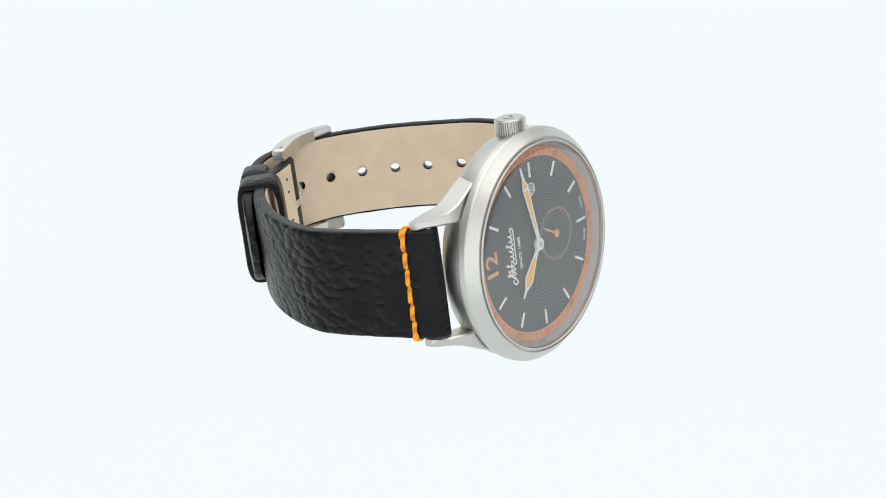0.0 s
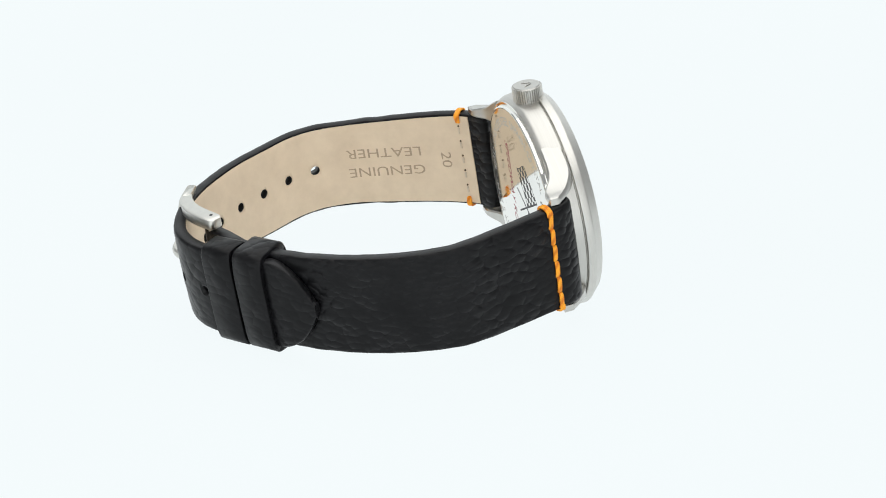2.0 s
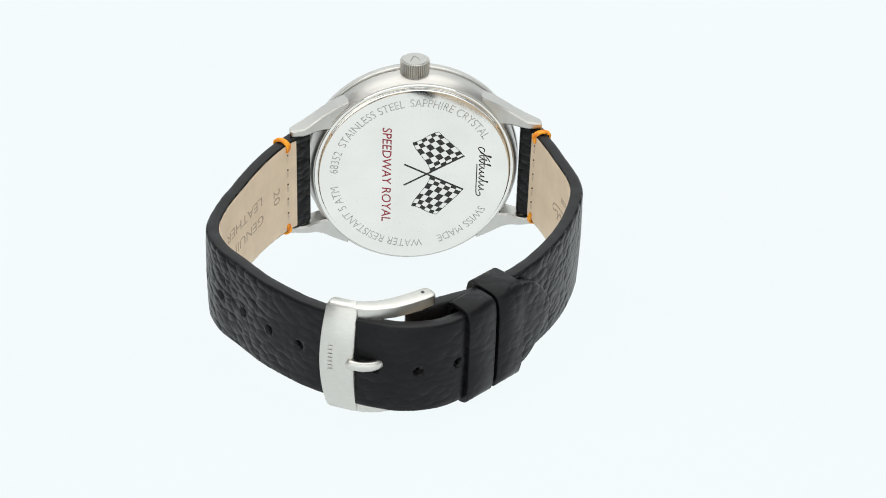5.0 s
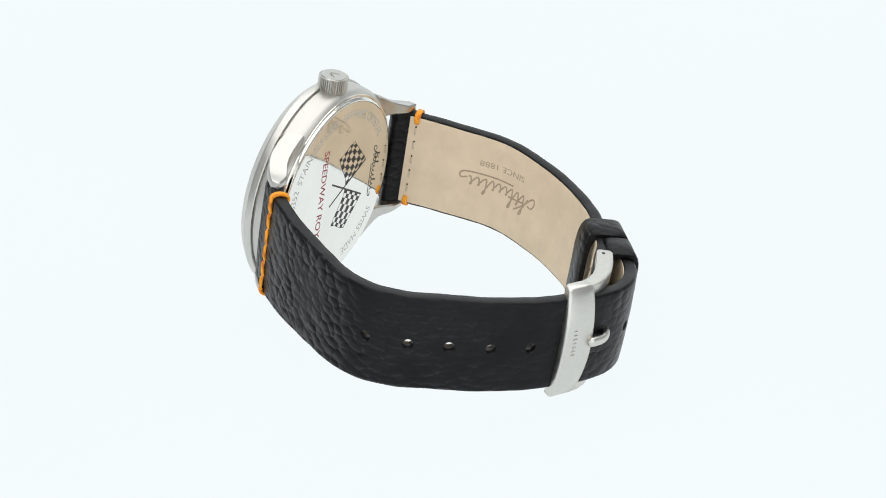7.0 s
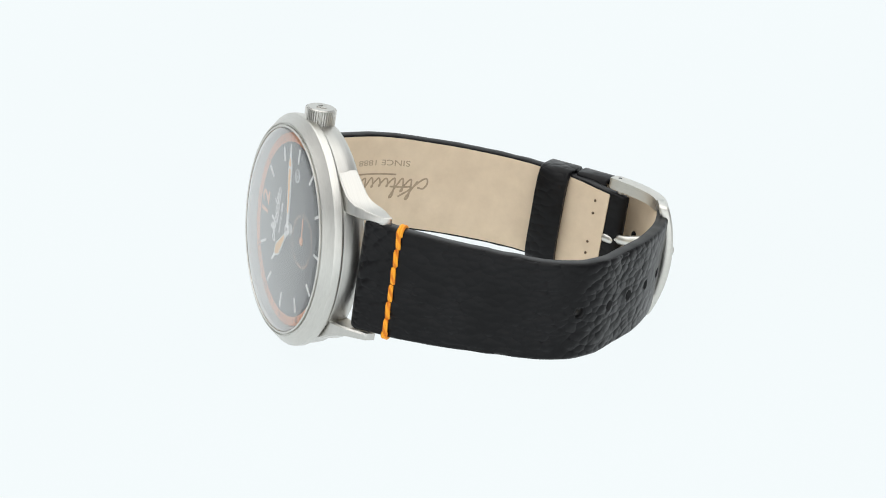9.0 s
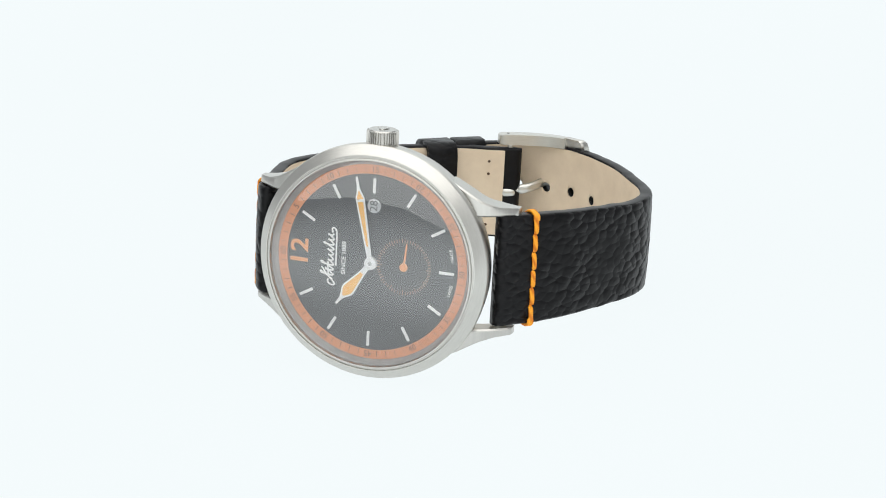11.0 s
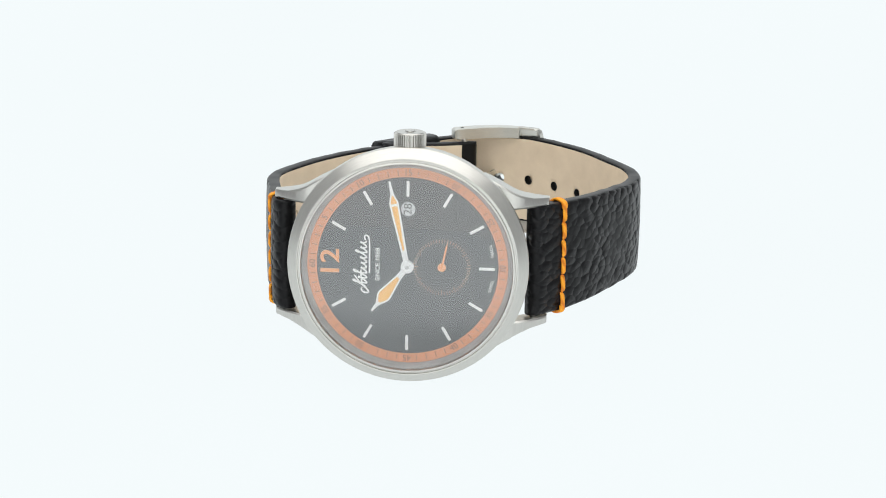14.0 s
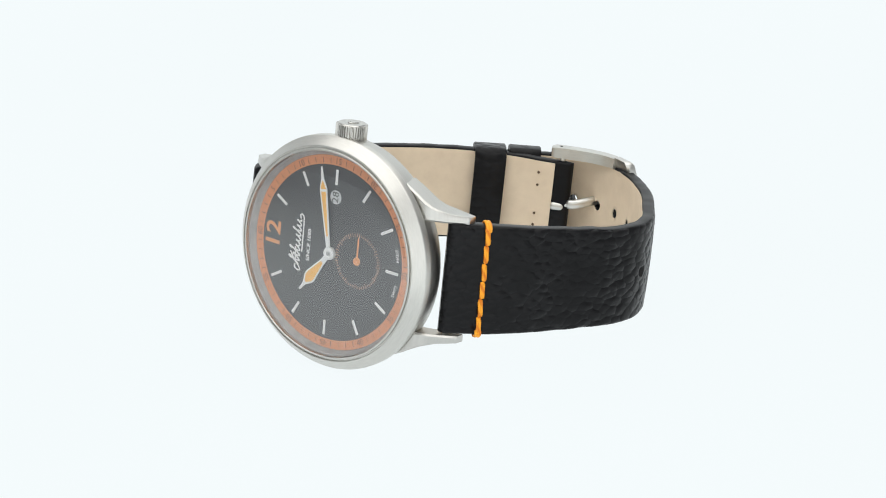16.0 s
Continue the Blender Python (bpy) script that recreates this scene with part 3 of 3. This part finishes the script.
def strap_lining(band, start, stop, tip):
    rings = []
    for s in np.arange(start, stop, 0.6):
        t, h = band_thickness(s) / 2, band.half(s) - 0.45
        e = band.length - s
        if tip and e < 8.5:
            h = max(0.4, h * math.sqrt(max(0.02, 1 - ((8.5 - e) / 8.5) ** 2.3)))
        pts = [(-t + 0.1, -h), (-t - 0.10, -h), (-t - 0.16, -h + 0.2)]
        pts += [(-t - 0.16, -h + 0.2 + (2 * h - 0.4) * k / 10) for k in range(1, 11)]
        pts += [(-t - 0.10, h), (-t + 0.1, h)]
        rings.append([band.at(s, p, z) for p, z in pts])
    return loft(rings)


def cut_holes(obs, band, places, radius):
    """Punches round holes through the strap's layers."""
    bm = bmesh.new()
    for s in places:
        a, b = Vector(band.at(s, -3.2, -0.0)), Vector(band.at(s, 3.2, -0.0))
        d = (b - a).normalized()
        side = d.cross(Vector((0, 0, 1))).normalized()
        rings = [[p + side * (radius * math.cos(q)) + Vector((0, 0, 1)) * (radius * math.sin(q)) for q in [2 * math.pi * k / 20 for k in range(20)]] for p in (a, b)]
        loft(rings, True, bm)
    cutter = part("cutter", bm, EDGE)
    for ob in obs:
        mod = ob.modifiers.new("holes", "BOOLEAN")
        mod.operation, mod.object, mod.solver = "DIFFERENCE", cutter, "EXACT"
        me = bpy.data.meshes.new_from_object(ob.evaluated_get(bpy.context.evaluated_depsgraph_get()))
        ob.modifiers.clear()
        ob.data = me
    bpy.data.objects.remove(cutter)


def stitch_row(band, s0, strap):
    """Orange seam across the strap by the lugs: slanting stitches outside, wraps over both edges, pale stitches inside."""
    h = band.half(s0)
    t = band_thickness(s0) / 2
    count = 6
    edges = np.linspace(-h + 0.25, h - 0.25, count + 1)
    for k in range(count):
        a, b = edges[k] + 0.02, edges[k + 1] - 0.02
        ds = 0.13 * (1 if k % 2 else 0.7)
        bm = bmesh.new()
        for off in (-0.15, 0.15):
            tube([band.at(s0 + ds + off * 0.5, t - 0.15, a), band.at(s0 + ds * 0.7 + off, t + 0.30, a + (b - a) * 0.16),
                  band.at(s0 + off, t + 0.38, a + (b - a) * 0.5),
                  band.at(s0 - ds * 0.7 + off, t + 0.32, a + (b - a) * 0.84), band.at(s0 - ds + off * 0.5, t - 0.15, b)], 0.28, 9, 0.2, 0.95, bm)
        part("stitch", bm, THREAD, strap, "waxed orange stitch", 60)
    for sg in (1, -1):
        bm = bmesh.new()
        for off in (-0.24, 0.26):
            tube([band.at(s0 + off, t + 0.2, sg * (h - 1.2)), band.at(s0 + off, t + 0.3, sg * (h - 0.2)), band.at(s0 + off, t * 0.4, sg * (h + 0.32)),
                  band.at(s0 + off, -t * 0.5, sg * (h + 0.32)), band.at(s0 + off, -t - 0.42, sg * (h - 0.25)), band.at(s0 + off * 0.6, -t - 0.32, sg * (h - 1.3)),
                  band.at(s0 + off * 0.3, -t - 0.05, sg * (h - 1.9))], 0.34, 9, 0.3, 0.85, bm)
        part("stitch", bm, THREAD, strap, "waxed orange stitch wrapped over the edge", 60)
    for k in range(1, count):
        z = edges[k]
        bm = tube([band.at(s0, -t - 0.08, z - 0.75), band.at(s0, -t - 0.26, z - 0.1), band.at(s0, -t - 0.08, z + 0.75)], 0.22, 7, 0.25, 0.7)
        part("stitch", bm, PALE_THREAD, strap, "pale stitch through the lining", 60)
        # solid dark bead in place of the shaded hole
        q = band.at(s0, -t - 0.17, z + 0.95)
        bm = bmesh.new()
        bmesh.ops.create_icosphere(bm, subdivisions=2, radius=0.2, matrix=Matrix.Translation(q))
        part("stitch_hole_shade", bm, HOLE_SHADE, strap, smooth=60)


def on_lining(band, s0, z0, du, dv):
    """Inner face: du and dv are the (s, z) directions of 'along' and 'up'."""
    def place(u, v, h):
        s = s0 + du[0] * u + dv[0] * v
        z = z0 + du[1] * u + dv[1] * v
        return band.at(s, -band_thickness(s) / 2 - 0.165 - h, z)
    return place


def build_straps():
    def edged(bm):
        bm.normal_update()
        for face in bm.faces:
            face.material_index = 1 if abs(face.normal.z) > 0.72 else 0
        return bm
    long_part = part("strap_long", edged(strap_body(BAND_6, True)), [LEATHER, EDGE], watch, "black pebbled leather strap half with punched holes", 50)
    lin6 = part("lining", strap_lining(BAND_6, 4.0, BAND_6.length - 9.5, False), LINING, long_part, "smooth beige leather lining", 40)
    holes = [37.8 + 6.75 * k for k in range(9)]
    cut_holes([long_part, lin6], BAND_6, holes, 0.95)
    short_part = part("strap_short", edged(strap_body(BAND_12, False)), [LEATHER, EDGE], watch, "black pebbled leather strap half carrying the buckle", 50)
    part("lining", strap_lining(BAND_12, 4.0, BAND_12.length - 2.9, False), LINING, short_part, "smooth beige leather lining", 40)
    stitch_row(BAND_6, 6.5, long_part)
    stitch_row(BAND_12, 5.5, short_part)
    # pressed writing on the lining
    def pressed(text, size, band, s0, z0, du, dv, wide, ob):
        part("pressed_writing", lettering(text, size, on_lining(band, s0, z0, du, dv), 0.012, stretch=wide, fine=1), EMBOSS, ob, "pressed brown lettering", smooth=0)
    pressed("GENUINE", 1.95, BAND_6, 22.8, -1.75, (1, 0), (0, -1), 1.34, long_part)
    pressed("LEATHER", 1.95, BAND_6, 22.9, 2.2, (1, 0.01), (0, -1), 1.36, long_part)
    pressed("20", 2.1, BAND_6, 10.3, 0.0, (0, -1), (-1, 0), 1.15, long_part)
    part("script_mark", script_mark(18.5, 4.7, on_lining(BAND_12, 24.9, -0.75, (-1, -0.04), (0.04, -1)), 0.17, 0.012), EMBOSS, short_part, "pressed cursive maker's mark", smooth=0)
    pressed("SINCE 1888", 1.15, BAND_12, 24.7, 3.9, (-1, -0.05), (0.05, -1), 1.38, short_part)
    # seam at the folded end by the buckle, its holes drawn as solid dark beads
    s0 = BAND_12.length - 6.4
    for z in (-6.5, -4.2, -1.9, 3.8, 6.3):
        bm = bmesh.new()
        bmesh.ops.create_icosphere(bm, subdivisions=2, radius=0.28, matrix=Matrix.Translation(BAND_12.at(s0, -THICK / 2 - 0.15, z)))
        part("stitch_hole_shade", bm, HOLE_SHADE, short_part, smooth=60)
    return short_part


def keeper(s_on_6, width, inner, grow, label):
    """A leather loop round both strap halves; inner: how far the inner run lies from the outer strap's middle."""
    rings = []
    steps = 44
    for k in range(steps):
        a = 2 * math.pi * k / steps
        ring = []
        outer_n, inner_n = THICK / 2 + 0.2, -inner
        mid_n, half_n, half_z = (outer_n + inner_n) / 2, (outer_n - inner_n) / 2, BAND_6.half(s_on_6) + 0.25
        # rounded rectangle by a superellipse
        c, s = math.cos(a), math.sin(a)
        e = 0.38
        un, uz = math.copysign(abs(c) ** e, c), math.copysign(abs(s) ** e, s)
        for ds, dn in ((-width / 2, 0.0), (-width / 2, grow * 0.8), (-width / 2 + 0.25, grow), (width / 2 - 0.25, grow), (width / 2, grow * 0.8), (width / 2, 0.0)):
            wob = 0.12 * noise.noise(Vector((ds * 0.5, uz * 3, un * 2 + s_on_6)))
            ring.append(BAND_6.at(s_on_6 + ds, mid_n + un * (half_n + dn + wob), uz * (half_z + dn + wob)))
        rings.append(ring)
    rings.append(rings[0])
    bm = loft(rings, False)
    bmesh.ops.remove_doubles(bm, verts=bm.verts, dist=1e-4)
    bmesh.ops.recalc_face_normals(bm, faces=bm.faces)
    return part("keeper", bm, LOOP_LEATHER, watch, label, 45)


def build_keepers():
    keeper(96.5, 6.3, 3.0, 0.85, "fixed black leather keeper loop beside the buckle")
    keeper(103.4, 6.2, 5.2, 1.0, "sliding black leather keeper loop")


BUCKLE_SIDE = [(2.6, 61.4), (5.0, 62.7), (8.5, 64.3), (11.5, 65.1), (14.5, 65.1), (17.5, 64.1), (20.8, 62.3)]


def build_buckle():
    # the side view of the frame, and a place on it: q along, n outward, z across
    length, line = smooth_curve(BUCKLE_SIDE, 0.25)
    along = np.gradient(line, axis=0)
    along /= np.linalg.norm(along, axis=1)[:, None]

    def on_frame(q, n, z):
        x, y, dx, dy = (float(np.interp(q, length, v)) for v in (line[:, 0], line[:, 1], along[:, 0], along[:, 1]))
        return (x - dy * n, y + dx * n, z + 0.85)
    section = ((-1, -0.6), (-0.88, -1), (0.88, -1), (1, -0.6), (1, 0.6), (0.95, 0.86), (0.84, 1), (-0.84, 1), (-0.95, 0.86), (-1, 0.6))
    # the wide front bar, bowed over the strap
    rings = []
    for z in (-10.65, -10.5, -10.1, -9.2, -7.8, -6.2, -4.6, -3.0, -1.5, 0.0, 1.5, 3.0, 4.6, 6.2, 7.8, 9.2, 10.1, 10.5, 10.65):
        end = min(1.0, 0.80 + (10.65 - abs(z)) * 0.5)
        wide, thick, lift = (2.72 - 0.012 * abs(z)) * end, 0.98 * end, 2.35 * (1 - (z / 10.65) ** 2) ** 0.9
        lean = 0.35 * (1 - (z / 10.65) ** 2)
        rings.append([on_frame(16.1 + lean + wide * p, lift + thick * h, z) for p, h in section])
    frame_mesh = loft(rings)
    # two arms from the pivot to the bar
    for sg in (1, -1):
        rings = []
        for q, wide, thick in ((0.5, 0.85, 0.85), (0.75, 1.0, 1.15), (1.3, 1.12, 1.35), (3.0, 1.15, 1.4), (5.5, 1.15, 1.4), (8.0, 1.15, 1.35), (10.5, 1.15, 1.25), (12.6, 1.13, 1.15), (14.6, 1.1, 1.0)):
            rings.append([on_frame(q, thick * h, sg * 9.48 + wide * p) for p, h in section])
        loft(rings, True, frame_mesh)
    buckle = part("buckle", frame_mesh, BUCKLE_STEEL, watch, "satin steel pin buckle", 40)
    # solid black pegs paint the dark inside of the pin holes
    for sg in (1, -1):
        pin = tube([on_frame(2.3, -0.3, sg * 9.9), on_frame(2.3, -0.3, sg * 10.67)], 0.32, 12, 0.3, taper=False)
        part("pin_hole_shade", pin, BLACK, buckle, smooth=40)
    part("pivot_bar", tube([(5.2, 62.6, -8.6), (5.2, 62.6, 0.9), (5.2, 62.6, 10.4)], 0.6, 12, 1.0), BUCKLE_STEEL, buckle, smooth=50)
    tang = [(7.2, 62.2, 0.4), (9.0, 63.2, 0.7), (10.6, 65.2, 1.3), (11.5, 67.2, 1.6), (12.8, 68.6, 1.8), (14.8, 68.9, 1.8), (16.6, 68.3, 1.8), (17.7, 67.7, 1.8)]
    part("tang", tube(tang, 0.68, 12, 0.4, 1.4), BUCKLE_STEEL, buckle, "steel buckle pin", 50)
    part("tang_loop", tube([(4.3, 60.9, -0.2), (5.7, 61.6, -0.2), (7.0, 62.3, -0.2)], 0.8, 14, 0.3, 1.15), BUCKLE_STEEL, buckle, smooth=50)
    part("tang_neck", tube([(5.9, 61.8, 0.0), (6.9, 62.2, 0.2), (7.9, 62.6, 0.5)], 0.5, 12, 0.3, taper=False), BUCKLE_STEEL, buckle, smooth=50)
    # worn engraving on the front bar as plain strokes
    for k in range(7):
        z = -1.0 + k * 0.75
        bm = prism([(-0.4, -0.04), (0.3, -0.12), (0.4, 0.04), (-0.3, 0.12)], lambda u, v, h: on_frame(17.2 + u, 3.34 - 0.022 * z * z + h, z + v), 0.0, 0.05)
        part("engraved_stroke", bm, BUCKLE_STEEL, buckle, smooth=0)


case, case_back = build_case()
build_dial()
seconds_hand = build_hands()
build_back_print(case_back)
build_straps()
build_keepers()
build_buckle()


# ---- what moves: the watch turns with its rest, and the small seconds hand runs; past 13 s both run back ----
TURN = [(0.0, 52.28), (0.5, 65.05), (1.0, 78.55), (1.5, 91.83), (2.0, 106.13), (2.5, 119.04), (3.0, 132.88), (3.5, 145.92),
        (4.0, 159.79), (4.5, 172.98), (5.0, 186.26), (5.5, 199.51), (6.0, 212.77), (6.5, 225.90), (7.0, 239.84), (7.5, 252.79),
        (8.0, 266.50), (8.5, 279.14), (9.0, 293.19), (9.5, 306.37), (10.0, 318.85), (10.5, 330.27), (11.0, 340.57), (11.5, 347.95),
        (12.0, 354.40), (12.5, 359.16), (13.0, 362.83), (13.5, 359.75), (14.0, 354.83), (14.5, 349.06), (15.0, 341.31), (15.5, 332.87),
        (16.0, 322.12)]
TILT = pose(-0.00041, -0.02530, 0) @ pose(0, 0, 0, -9.22) @ pose(0, 0, 0, 0, -0.26)


def motions():
    walk(watch, [(t, pose(0, 0, REST, 0, 0, a) @ TILT) for t, a in TURN])
    rows = []
    for t in list(range(14)) + [14, 15, 16]:
        run = t if t <= 13 else 26.06 - t
        rows.append((float(t), pose(0.00585, -0.00012, 0, 0, -60.5 + 6.0 * run, 0)))
    walk(seconds_hand, rows)


motions()
